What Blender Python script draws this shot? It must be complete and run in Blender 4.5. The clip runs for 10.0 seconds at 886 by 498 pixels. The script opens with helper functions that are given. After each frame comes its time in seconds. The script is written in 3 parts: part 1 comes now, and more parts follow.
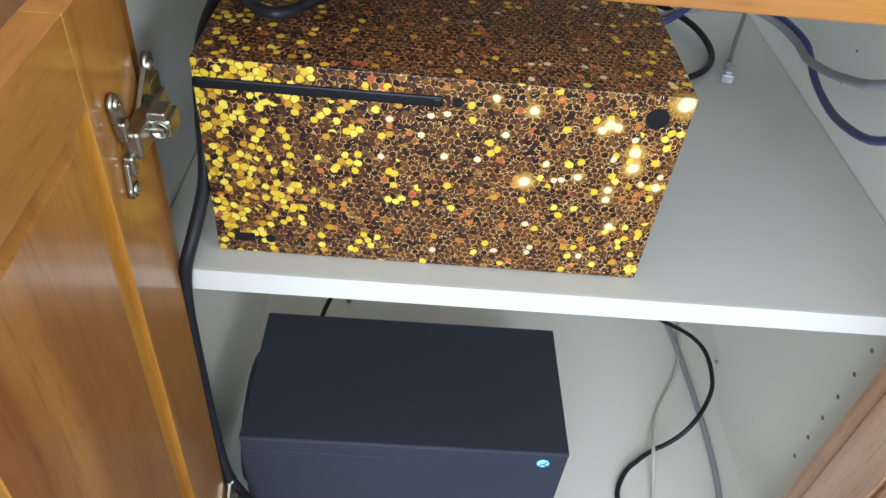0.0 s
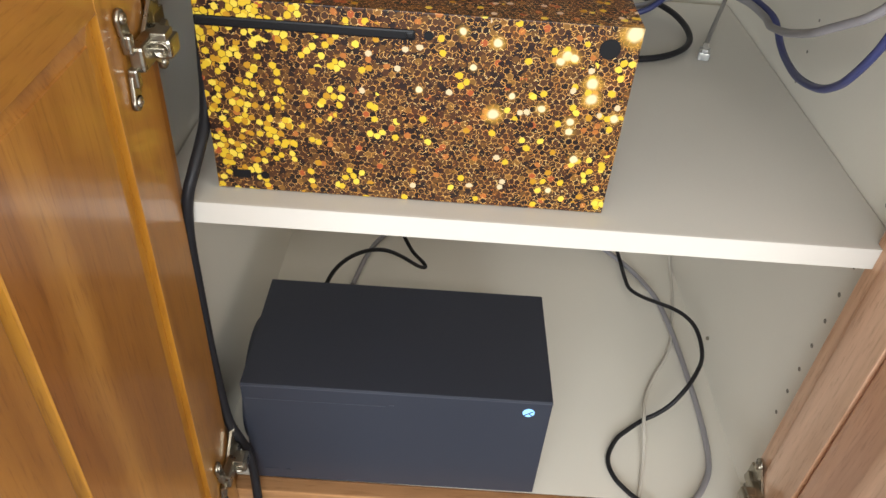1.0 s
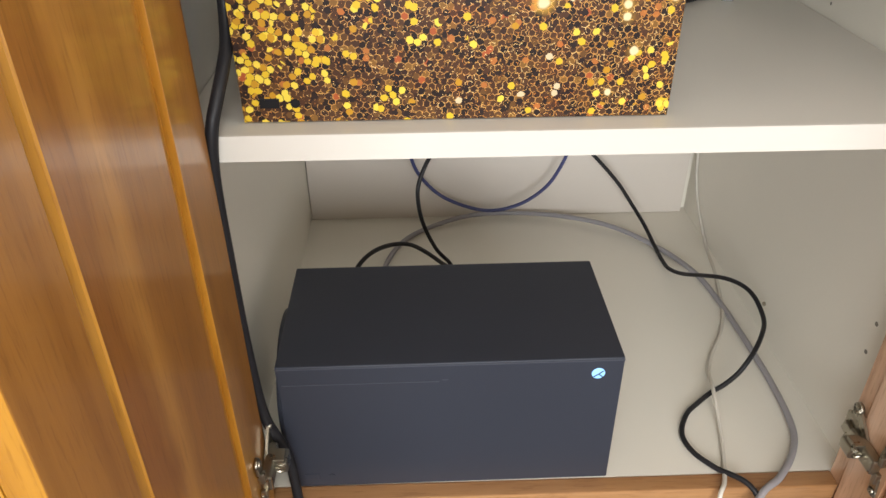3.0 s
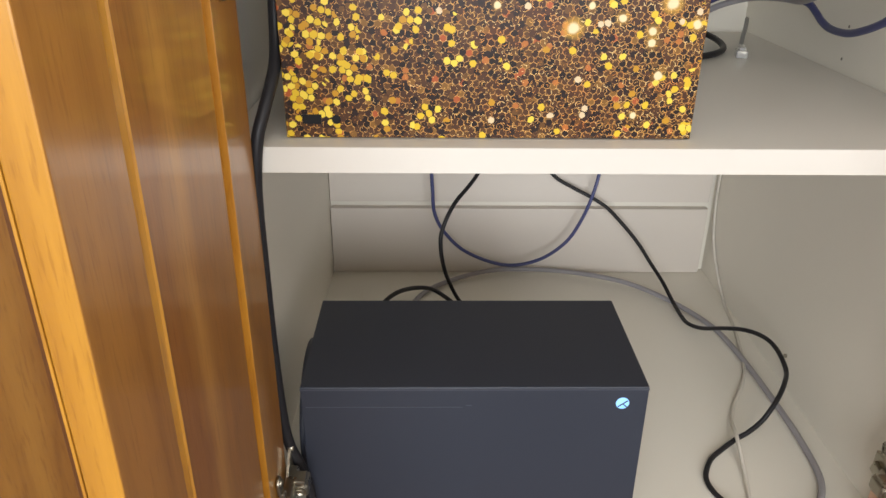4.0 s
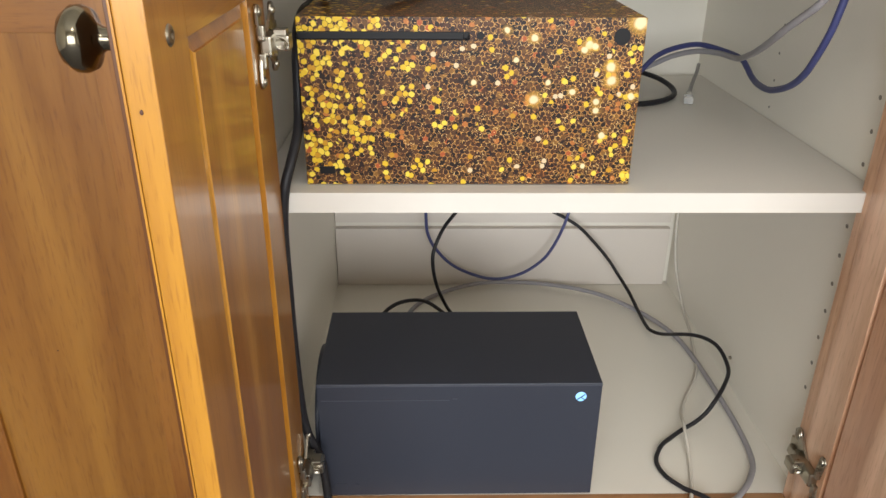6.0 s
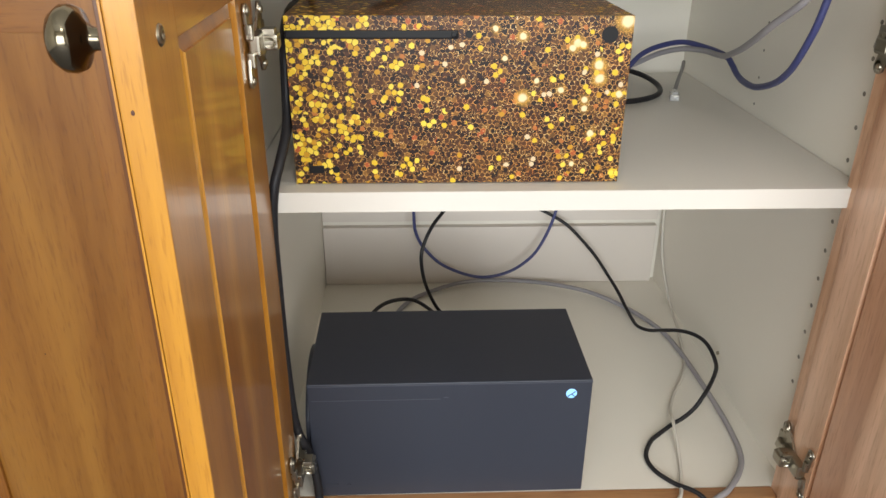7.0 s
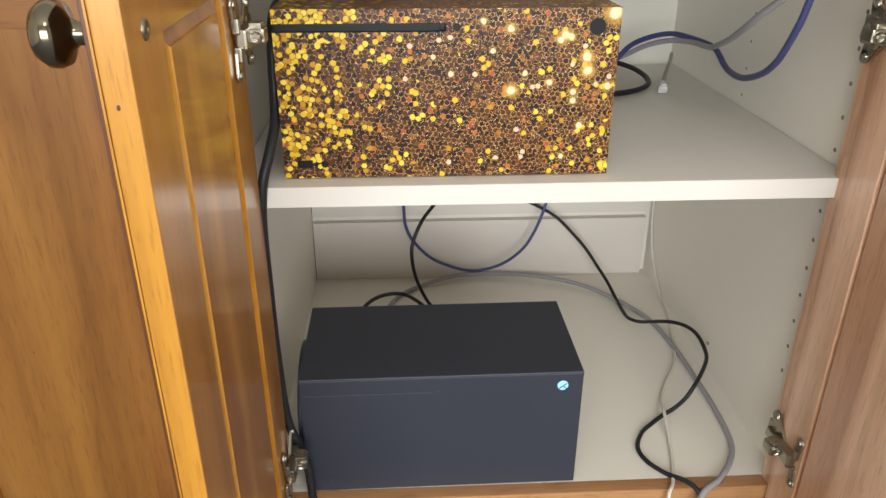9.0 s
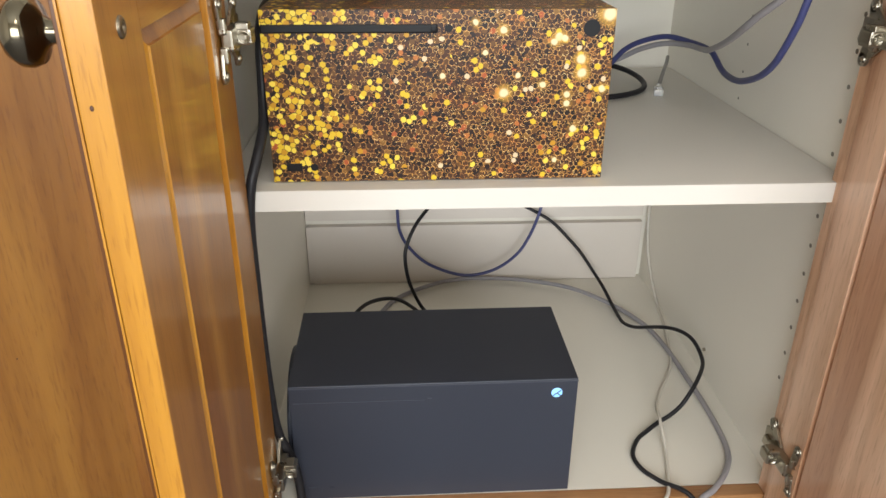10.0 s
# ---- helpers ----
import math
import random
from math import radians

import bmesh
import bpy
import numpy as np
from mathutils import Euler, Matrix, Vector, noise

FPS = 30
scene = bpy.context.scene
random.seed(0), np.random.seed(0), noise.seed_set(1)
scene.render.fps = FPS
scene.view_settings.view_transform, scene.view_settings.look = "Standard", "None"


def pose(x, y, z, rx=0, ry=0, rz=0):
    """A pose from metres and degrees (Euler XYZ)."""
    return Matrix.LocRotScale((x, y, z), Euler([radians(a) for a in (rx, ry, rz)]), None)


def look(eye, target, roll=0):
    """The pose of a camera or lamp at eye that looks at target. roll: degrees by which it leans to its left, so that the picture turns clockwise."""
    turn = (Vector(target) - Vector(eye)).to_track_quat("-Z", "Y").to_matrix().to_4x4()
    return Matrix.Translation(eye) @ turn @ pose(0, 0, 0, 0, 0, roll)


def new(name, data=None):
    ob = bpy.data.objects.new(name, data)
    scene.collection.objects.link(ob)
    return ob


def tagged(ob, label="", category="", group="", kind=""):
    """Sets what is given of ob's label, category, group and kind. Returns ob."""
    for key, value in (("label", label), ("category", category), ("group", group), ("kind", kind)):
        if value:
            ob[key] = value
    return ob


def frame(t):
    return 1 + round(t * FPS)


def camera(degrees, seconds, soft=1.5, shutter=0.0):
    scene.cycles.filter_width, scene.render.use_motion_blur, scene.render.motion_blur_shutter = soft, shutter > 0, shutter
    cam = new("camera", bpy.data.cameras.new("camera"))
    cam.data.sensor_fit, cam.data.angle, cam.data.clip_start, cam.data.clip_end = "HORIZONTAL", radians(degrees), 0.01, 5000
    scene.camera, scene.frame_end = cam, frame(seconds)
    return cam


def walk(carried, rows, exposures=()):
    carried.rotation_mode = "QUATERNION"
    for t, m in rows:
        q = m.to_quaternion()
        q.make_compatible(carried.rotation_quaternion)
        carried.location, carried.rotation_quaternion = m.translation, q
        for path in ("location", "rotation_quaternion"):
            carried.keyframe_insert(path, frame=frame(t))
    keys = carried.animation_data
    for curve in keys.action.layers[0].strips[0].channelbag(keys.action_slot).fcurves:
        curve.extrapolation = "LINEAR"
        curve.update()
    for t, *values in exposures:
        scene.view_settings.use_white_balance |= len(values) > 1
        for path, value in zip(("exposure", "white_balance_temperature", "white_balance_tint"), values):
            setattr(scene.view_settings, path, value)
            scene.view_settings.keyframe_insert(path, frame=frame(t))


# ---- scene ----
cam = camera(61.6, 10.0)
PATH = [
    (0, (0.134, -0.39, 0.84), (0.229, 1.086, -0.507), 6.6),
    (0.5, (0.165, -0.449, 0.801), (0.202, 1.088, -0.478), 5.7),
    (1, (0.172, -0.478, 0.807), (0.194, 1.078, -0.448), 4.5),
    (1.5, (0.169, -0.505, 0.811), (0.196, 1.061, -0.432), 3.5),
    (2, (0.149, -0.512, 0.804), (0.189, 1.067, -0.423), 2.5),
    (2.5, (0.136, -0.503, 0.73), (0.226, 1.11, -0.45), 1.4),
    (2.7, (0.133, -0.491, 0.705), (0.202, 1.147, -0.441), 0.1),
    (3.8, (0.107, -0.525, 0.636), (0.121, 1.261, -0.264), 0.0),
    (4, (0.11, -0.536, 0.634), (0.133, 1.267, -0.231), 0.5),
    (4.2, (0.111, -0.552, 0.638), (0.135, 1.266, -0.196), 0.4),
    (4.5, (0.112, -0.58, 0.656), (0.151, 1.234, -0.185), 0.2),
    (5, (0.12, -0.625, 0.687), (0.203, 1.174, -0.182), 0.4),
    (5.5, (0.114, -0.658, 0.705), (0.127, 1.125, -0.2), -0.4),
    (6, (0.115, -0.656, 0.71), (0.148, 1.154, -0.141), 0.4),
    (7.5, (0.109, -0.656, 0.71), (0.194, 1.148, -0.15), 0.1),
    (8, (0.109, -0.656, 0.71), (0.2, 1.143, -0.158), 0.1),
    (8.5, (0.108, -0.655, 0.709), (0.202, 1.143, -0.161), 0.1),
    (9, (0.111, -0.656, 0.709), (0.208, 1.144, -0.158), 0.1),
    (9.5, (0.114, -0.652, 0.707), (0.218, 1.15, -0.156), 0.2),
    (10, (0.117, -0.645, 0.705), (0.221, 1.158, -0.153), 0.3),
]
EXPOSURES = [(0.0, 0.38, 5000, 3), (0.5, 0.34, 5500, 6), (1.0, 0.32, 5950, 9), (2.5, 0.35, 6150, 10), (4.0, 0.13, 6100, 11), (6.0, 0.18, 6100, 10), (7.5, 0.22, 6050, 9), (10.0, 0.23, 6050, 9)]
walk(cam, [(t, look(eye, target, roll)) for t, eye, target, roll in PATH], EXPOSURES)

# ---- light ----
world = bpy.data.worlds.new("world")
scene.world = world
world.use_nodes = True
wn = world.node_tree
sky = wn.nodes.new("ShaderNodeTexSky")
sky.sky_type = "NISHITA"
sky.sun_disc = False
sky.sun_elevation, sky.sun_rotation = radians(40), radians(250)
wn.nodes["Background"].inputs[1].default_value = 0.1
wn.links.new(sky.outputs[0], wn.nodes["Background"].inputs[0])


def area_lamp(name, m, sx, sy, power, colour):
    data = bpy.data.lights.new(name, "AREA")
    data.shape, data.size, data.size_y, data.energy, data.color = "RECTANGLE", sx, sy, power, colour
    ob = new(name, data)
    ob.matrix_world = m
    return ob


# daylight in the window's opening, an added side fill, and the room's ceiling lamp
area_lamp("window_daylight", look((0.05, -3.04, 0.98), (0.05, 0.0, 0.98)), 2.6, 1.15, 90, (1.0, 0.985, 0.94))
# fill from the east, added to brighten the left door's inner face
area_lamp("side_fill_light", look((2.24, -1.3, 1.25), (0.0, -1.0, 1.1)), 1.0, 1.1, 14, (1.0, 0.95, 0.84))
area_lamp("ceiling_lamp_light", look((0.6, -2.2, 2.28), (0.6, -2.2, 0.0)), 0.5, 0.5, 14, (1.0, 0.88, 0.72))

# ---- materials ----


class Nodes:
    """A short way to write a node material."""

    def __init__(self, name):
        self.mat = bpy.data.materials.new(name)
        self.mat.use_nodes = True
        self.tree = self.mat.node_tree
        self.bsdf = self.tree.nodes["Principled BSDF"]

    def put(self, socket, value):
        if isinstance(value, bpy.types.NodeSocket):
            self.tree.links.new(value, socket)
        else:
            socket.default_value = value

    def node(self, kind, out=0, **sockets):
        n = self.tree.nodes.new(kind)
        for key, value in sockets.items():
            self.put(n.inputs[key.replace("_", " ")], value)
        return n.outputs[out]

    def m(self, op, a, b=0.0, c=0.0):
        n = self.tree.nodes.new("ShaderNodeMath")
        n.operation = op
        for s, v in zip(n.inputs, (a, b, c)):
            self.put(s, v)
        return n.outputs[0]

    def v(self, op, a, b=(0, 0, 0), scale=None, out=0):
        n = self.tree.nodes.new("ShaderNodeVectorMath")
        n.operation = op
        self.put(n.inputs[0], a)
        self.put(n.inputs[1], b)
        if scale is not None:
            self.put(n.inputs[3], scale)
        return n.outputs[out]

    def xyz(self, x, y, z=0.0):
        n = self.tree.nodes.new("ShaderNodeCombineXYZ")
        for s, v in zip(n.inputs, (x, y, z)):
            self.put(s, v)
        return n.outputs[0]

    def split(self, vec):
        n = self.tree.nodes.new("ShaderNodeSeparateXYZ")
        self.put(n.inputs[0], vec)
        return n.outputs

    def coords(self):
        return self.tree.nodes.new("ShaderNodeTexCoord").outputs["Object"]

    def noise(self, vec, scale, detail=3.0, rough=0.5):
        return self.node("ShaderNodeTexNoise", 0, Vector=vec, Scale=scale, Detail=detail, Roughness=rough)

    def ramp(self, fac, stops, constant=False):
        n = self.tree.nodes.new("ShaderNodeValToRGB")
        n.color_ramp.interpolation = "CONSTANT" if constant else "LINEAR"
        while len(n.color_ramp.elements) < len(stops):
            n.color_ramp.elements.new(1.0)
        for e, (p, c) in zip(n.color_ramp.elements, stops):
            e.position, e.color = p, (*c, 1) if len(c) == 3 else c
        self.put(n.inputs[0], fac)
        return n.outputs[0]

    def mix(self, fac, a, b, blend="MIX"):
        n = self.tree.nodes.new("ShaderNodeMix")
        n.data_type, n.blend_type = "RGBA", blend
        for i, v in ((0, fac), (6, a), (7, b)):
            self.put(n.inputs[i], (*v, 1) if isinstance(v, tuple) and len(v) == 3 else v)
        return n.outputs[2]

    def bump(self, height, strength, distance):
        self.put(self.bsdf.inputs["Normal"], self.node("ShaderNodeBump", 0, Strength=strength, Distance=distance, Height=height))

    def set(self, **sockets):
        for key, value in sockets.items():
            if isinstance(value, tuple) and len(value) == 3:
                value = (*value, 1)
            self.put(self.bsdf.inputs[key.replace("_", " ")], value)
        return self.mat


def wood(name, along, tint=(1, 1, 1), seed=0.0):
    """Honey-coloured varnished wood; the grain runs along that axis."""
    n = Nodes(name)
    stretch, streak = [1.0, 1.0, 1.0], [1.0, 1.0, 1.0]
    stretch["xyz".index(along)], streak["xyz".index(along)] = 0.11, 0.03
    info = n.tree.nodes.new("ShaderNodeObjectInfo").outputs["Random"]
    vec = n.v("ADD", n.coords(), n.xyz(n.m("MULTIPLY", info, 7.0), seed, n.m("MULTIPLY", info, 3.0)))
    p = n.v("MULTIPLY", vec, tuple(stretch))
    warp = n.noise(vec, 11.0, 2.0)
    # broad flame figure: growth rings cut at a slant
    big = n.noise(n.v("ADD", p, n.v("SCALE", n.xyz(warp, warp, warp), scale=0.022)), 7.5, 1.0, 0.4)
    rings = n.m("FRACT", n.m("MULTIPLY", big, 6.0))
    q = n.v("MULTIPLY", vec, tuple(streak))
    pores = [1.0, 1.0, 1.0]
    pores["xyz".index(along)] = 0.09
    fine = n.noise(n.v("MULTIPLY", vec, tuple(pores)), 380.0, 3.0, 0.65)
    soft = n.noise(q, 70.0, 2.0, 0.5)
    a = n.ramp(big, [(0.30, (0.28, 0.110, 0.022)), (0.43, (0.40, 0.184, 0.040)), (0.57, (0.49, 0.246, 0.059)), (0.70, (0.34, 0.142, 0.030))])
    b = n.ramp(rings, [(0.0, (0.80, 0.73, 0.66)), (0.10, (0.90, 0.86, 0.81)), (0.32, (1, 1, 1)), (0.62, (1.03, 1.03, 1.03)), (0.92, (0.91, 0.87, 0.82)), (1.0, (0.80, 0.73, 0.66))])
    c = n.ramp(fine, [(0.34, (0.80, 0.75, 0.70)), (0.45, (0.97, 0.96, 0.95)), (0.6, (1, 1, 1)), (0.75, (1.05, 1.05, 1.03))])
    d = n.ramp(soft, [(0.34, (0.87, 0.83, 0.79)), (0.52, (1, 1, 1)), (0.70, (1.05, 1.04, 1.02))])
    tint = (tint[0], tint[1] * 0.95, tint[2] * 0.76)
    col = n.mix(1.0, n.mix(1.0, n.mix(1.0, n.mix(1.0, a, b, "MULTIPLY"), c, "MULTIPLY"), d, "MULTIPLY"), tint, "MULTIPLY")
    n.bump(fine, 0.10, 0.0006)
    return n.set(Base_Color=col, Roughness=n.m("MULTIPLY_ADD", soft, 0.10, 0.26), Coat_Weight=0.6, Coat_Roughness=0.13)


def plain(name, colour, rough=0.5, metal=0.0, grain=0.0, vary=0.06, scale=60.0, bump=0.0):
    n = Nodes(name)
    co = n.coords()
    big = n.noise(co, 6.0, 4.0)
    fine = n.noise(co, scale * 10, 2.0)
    f = n.m("ADD", n.m("MULTIPLY", n.m("SUBTRACT", big, 0.5), vary * 2), n.m("MULTIPLY", n.m("SUBTRACT", fine, 0.5), vary))
    k = n.m("ADD", f, 1.0)
    col = n.v("SCALE", colour, scale=k)
    if bump:
        n.bump(fine, bump, 0.0004)
    return n.set(Base_Color=col, Roughness=n.m("MULTIPLY_ADD", big, 0.16, rough - 0.08), Metallic=metal)


def glitter_print():
    """Vinyl wrap printed with a picture of hexagonal gold glitter flakes."""
    n = Nodes("glitter_print")
    x, y, z = n.split(n.coords())
    u, v = x, n.m("ADD", z, y)
    flat = n.xyz(u, v)
    wob = n.node("ShaderNodeTexNoise", 1, Vector=flat, Scale=150.0, Detail=1.0)
    base = n.v("ADD", flat, n.v("SCALE", n.v("SUBTRACT", wob, (0.5, 0.5, 0.5)), scale=0.0022))

    def hexes(size, turn, shift):
        """Random number of the flake and the distance from its middle, 1 at its rim."""
        c, s = math.cos(turn) / size, math.sin(turn) / size
        px, py, _ = n.split(base)
        qx = n.m("ADD", n.m("MULTIPLY_ADD", px, c, shift + 40), n.m("MULTIPLY", py, -s))
        qy = n.m("ADD", n.m("MULTIPLY_ADD", px, s, shift * 1.7 + 40), n.m("MULTIPLY", py, c))
        root = math.sqrt(3)

        def cell(dx, dy):
            ax = n.m("SUBTRACT", n.m("MODULO", n.m("ADD", qx, dx), 1.0), 0.5)
            ay = n.m("SUBTRACT", n.m("MODULO", n.m("ADD", qy, dy), root), root / 2)
            return ax, ay, n.m("ADD", n.m("MULTIPLY", ax, ax), n.m("MULTIPLY", ay, ay))

        ax, ay, a2 = cell(0.0, 0.0)
        bx, by, b2 = cell(0.5, root / 2)
        near = n.m("LESS_THAN", a2, b2)
        gx = n.m("ADD", bx, n.m("MULTIPLY", near, n.m("SUBTRACT", ax, bx)))
        gy = n.m("ADD", by, n.m("MULTIPLY", near, n.m("SUBTRACT", ay, by)))
        ident = n.xyz(n.m("ROUND", n.m("MULTIPLY", n.m("SUBTRACT", qx, gx), 2.0)), n.m("ROUND", n.m("MULTIPLY", n.m("SUBTRACT", qy, gy), 2.0 / root)), shift)
        w = n.tree.nodes.new("ShaderNodeTexWhiteNoise")
        n.put(w.inputs["Vector"], ident)
        hx, hy = n.m("ABSOLUTE", gx), n.m("ABSOLUTE", gy)
        far = n.m("MAXIMUM", hx, n.m("ADD", n.m("MULTIPLY", hx, 0.5), n.m("MULTIPLY", hy, root / 2)))
        return w.outputs["Value"], n.m("MULTIPLY", far, 2.0)

    patch = n.noise(flat, 38.0, 2.0)
    right = n.m("MULTIPLY", u, 1 / 0.301)
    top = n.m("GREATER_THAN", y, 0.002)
    # dark and brown flakes with pale rims
    r1, d1 = hexes(0.0049, 0.1, 0.0)
    col = n.ramp(r1, [(0.0, (0.016, 0.009, 0.008)), (0.22, (0.040, 0.018, 0.012)), (0.42, (0.064, 0.028, 0.014)), (0.64, (0.082, 0.037, 0.016)), (0.84, (0.105, 0.050, 0.016)), (0.94, (0.22, 0.115, 0.026)), (0.984, (0.40, 0.10, 0.03))], True)
    lit = n.noise(flat, 300.0, 1.0)
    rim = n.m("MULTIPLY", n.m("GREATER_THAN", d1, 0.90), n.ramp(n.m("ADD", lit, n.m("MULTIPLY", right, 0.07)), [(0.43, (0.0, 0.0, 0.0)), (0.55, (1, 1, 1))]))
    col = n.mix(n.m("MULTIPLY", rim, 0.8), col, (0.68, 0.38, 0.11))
    # a second sheet of flakes over it
    r2, d2 = hexes(0.0050, 0.62, 3.3)
    on2 = n.m("MULTIPLY", n.m("GREATER_THAN", r2, 0.74), n.m("LESS_THAN", d2, 0.86))
    col = n.mix(on2, col, n.ramp(n.m("FRACT", n.m("MULTIPLY", r2, 37.0)), [(0.0, (0.022, 0.012, 0.011)), (0.36, (0.075, 0.032, 0.015)), (0.68, (0.14, 0.068, 0.020)), (0.92, (0.46, 0.17, 0.04))], True))
    # thin glinting rims of a finer sheet, more towards one end
    r5, d5 = hexes(0.0047, 0.9, 31.3)
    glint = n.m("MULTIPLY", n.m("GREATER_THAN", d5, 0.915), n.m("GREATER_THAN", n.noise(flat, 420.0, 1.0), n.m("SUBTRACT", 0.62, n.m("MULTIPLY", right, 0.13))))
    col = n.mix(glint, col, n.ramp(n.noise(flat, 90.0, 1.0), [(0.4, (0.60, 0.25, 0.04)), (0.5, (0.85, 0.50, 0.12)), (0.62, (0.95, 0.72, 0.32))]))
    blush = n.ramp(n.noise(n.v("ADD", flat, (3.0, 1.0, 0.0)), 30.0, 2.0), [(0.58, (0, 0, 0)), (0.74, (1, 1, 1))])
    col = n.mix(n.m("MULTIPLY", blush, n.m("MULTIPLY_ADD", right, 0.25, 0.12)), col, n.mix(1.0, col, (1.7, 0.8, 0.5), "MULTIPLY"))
    # yellow flakes: thick at one end, scarce over the middle, a few more at the other end
    share = n.ramp(right, [(0.0, (0.56, 0.56, 0.56)), (0.10, (0.46, 0.46, 0.46)), (0.22, (0.22, 0.22, 0.22)), (0.34, (0.09, 0.09, 0.09)), (0.50, (0.035, 0.035, 0.035)), (0.78, (0.05, 0.05, 0.05)), (0.93, (0.16, 0.16, 0.16))])
    for size, turn, shift, most in ((0.0051, 0.33, 7.1, 0.62), (0.0054, 1.1, 12.7, 0.38)):
        r3, d3 = hexes(size, turn, shift)
        clump = n.m("MULTIPLY", n.m("MULTIPLY_ADD", n.m("SUBTRACT", patch, 0.5), 3.2, 1.0), n.m("MULTIPLY_ADD", top, -0.5 * most, most))
        on3 = n.m("MULTIPLY", n.m("LESS_THAN", r3, n.m("MULTIPLY", share, clump)), n.m("LESS_THAN", d3, 0.9))
        col = n.mix(on3, col, n.ramp(n.m("FRACT", n.m("MULTIPLY", r3, 91.0)), [(0.0, (0.55, 0.30, 0.02)), (0.22, (0.74, 0.53, 0.03)), (0.6, (0.86, 0.69, 0.08))], True))
    # pale flakes, mostly towards one end of the print
    r4, d4 = hexes(0.0051, 0.85, 21.9)
    on4 = n.m("MULTIPLY", n.m("GREATER_THAN", r4, n.m("SUBTRACT", 1.0, n.m("MULTIPLY", n.m("POWER", right, 2.2), 0.026))), n.m("LESS_THAN", d4, 0.84))
    col = n.mix(on4, col, (0.74, 0.62, 0.40))
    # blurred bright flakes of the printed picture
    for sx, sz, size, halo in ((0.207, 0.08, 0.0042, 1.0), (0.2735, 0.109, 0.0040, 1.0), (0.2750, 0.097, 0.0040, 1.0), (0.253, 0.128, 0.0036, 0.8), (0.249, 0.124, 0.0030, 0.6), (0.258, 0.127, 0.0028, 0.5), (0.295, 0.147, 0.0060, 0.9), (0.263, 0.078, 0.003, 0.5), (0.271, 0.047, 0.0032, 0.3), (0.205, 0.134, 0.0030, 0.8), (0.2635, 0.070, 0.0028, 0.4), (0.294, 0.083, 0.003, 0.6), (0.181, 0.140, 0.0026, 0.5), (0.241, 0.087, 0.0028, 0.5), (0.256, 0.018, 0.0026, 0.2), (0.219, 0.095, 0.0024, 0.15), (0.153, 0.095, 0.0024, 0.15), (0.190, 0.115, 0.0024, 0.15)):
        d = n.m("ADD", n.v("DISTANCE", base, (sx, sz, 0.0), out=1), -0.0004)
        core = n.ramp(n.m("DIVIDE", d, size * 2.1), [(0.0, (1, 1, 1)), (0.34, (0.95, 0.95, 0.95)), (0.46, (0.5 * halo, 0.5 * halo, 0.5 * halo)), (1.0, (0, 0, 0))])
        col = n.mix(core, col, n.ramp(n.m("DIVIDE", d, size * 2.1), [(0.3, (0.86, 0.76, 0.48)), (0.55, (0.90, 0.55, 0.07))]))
    # top face colours lifted to stand in for light from above
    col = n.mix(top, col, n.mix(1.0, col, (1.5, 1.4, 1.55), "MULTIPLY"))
    col = n.mix(1.0, col, (0.90, 0.84, 0.80), "MULTIPLY")
    return n.set(Base_Color=col, Roughness=0.34, Specular_IOR_Level=0.28)


def carpet_material():
    n = Nodes("carpet")
    co = n.coords()
    tuft = n.noise(co, 420.0, 3.0, 0.7)
    blot = n.noise(co, 55.0, 3.0, 0.6)
    col = n.ramp(blot, [(0.36, (0.035, 0.045, 0.085)), (0.46, (0.22, 0.22, 0.24)), (0.58, (0.36, 0.35, 0.35)), (0.68, (0.16, 0.17, 0.21))])
    col = n.mix(1.0, col, n.ramp(tuft, [(0.3, (0.5, 0.5, 0.5)), (0.7, (1.15, 1.15, 1.15))]), "MULTIPLY")
    n.bump(tuft, 0.8, 0.004)
    return n.set(Base_Color=col, Roughness=0.95)


def metal(name, colour, rough):
    n = Nodes(name)
    s = n.noise(n.coords(), 90.0, 4.0)
    return n.set(Base_Color=n.mix(n.m("MULTIPLY", s, 0.35), colour, (0.35, 0.31, 0.25)), Metallic=1.0, Roughness=n.m("MULTIPLY_ADD", s, 0.2, rough))


def clear_plastic():
    n = Nodes("clear_plastic")
    return n.set(Base_Color=(0.95, 0.95, 0.93), Roughness=0.16, Transmission_Weight=0.72, IOR=1.45)


def lit_button():
    n = Nodes("lit_button")
    return n.set(Base_Color=(0.35, 0.6, 0.85), Emission_Color=(0.16, 0.50, 1.0), Emission_Strength=0.6, Roughness=0.4)


WOOD_UP = wood("varnished_wood_upright", "z")
WOOD_ACROSS = wood("varnished_wood_across", "x", seed=4.0)
WOOD_PANEL = wood("varnished_wood_panel", "z", (0.95, 0.93, 0.9), 9.0)
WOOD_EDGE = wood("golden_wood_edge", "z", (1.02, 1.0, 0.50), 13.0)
# closed cabinet's woods: shade is put into the tint; its stiles are also redder
WOOD_SHADED = wood("shade_darkened_wood", "z", (0.51, 0.475, 0.36), 17.0)
WOOD_RED_SHADED = wood("shade_darkened_reddish_wood", "z", (0.49, 0.42, 0.33), 29.0)
# right-hand door and stile: tint paled and pinked to imitate veiling haze
WOOD_HAZED = wood("haze_tinted_wood", "z", (1.65, 2.25, 7.8), 33.0)
WOOD_HAZED_ACROSS = wood("haze_tinted_wood_across", "x", (1.65, 2.25, 7.8), 37.0)
# wood tinted dark as the shade along the door's outer arris
WOOD_REBATE_SHADE = wood("shade_tinted_rebate_wood", "z", (0.30, 0.25, 0.26), 41.0)
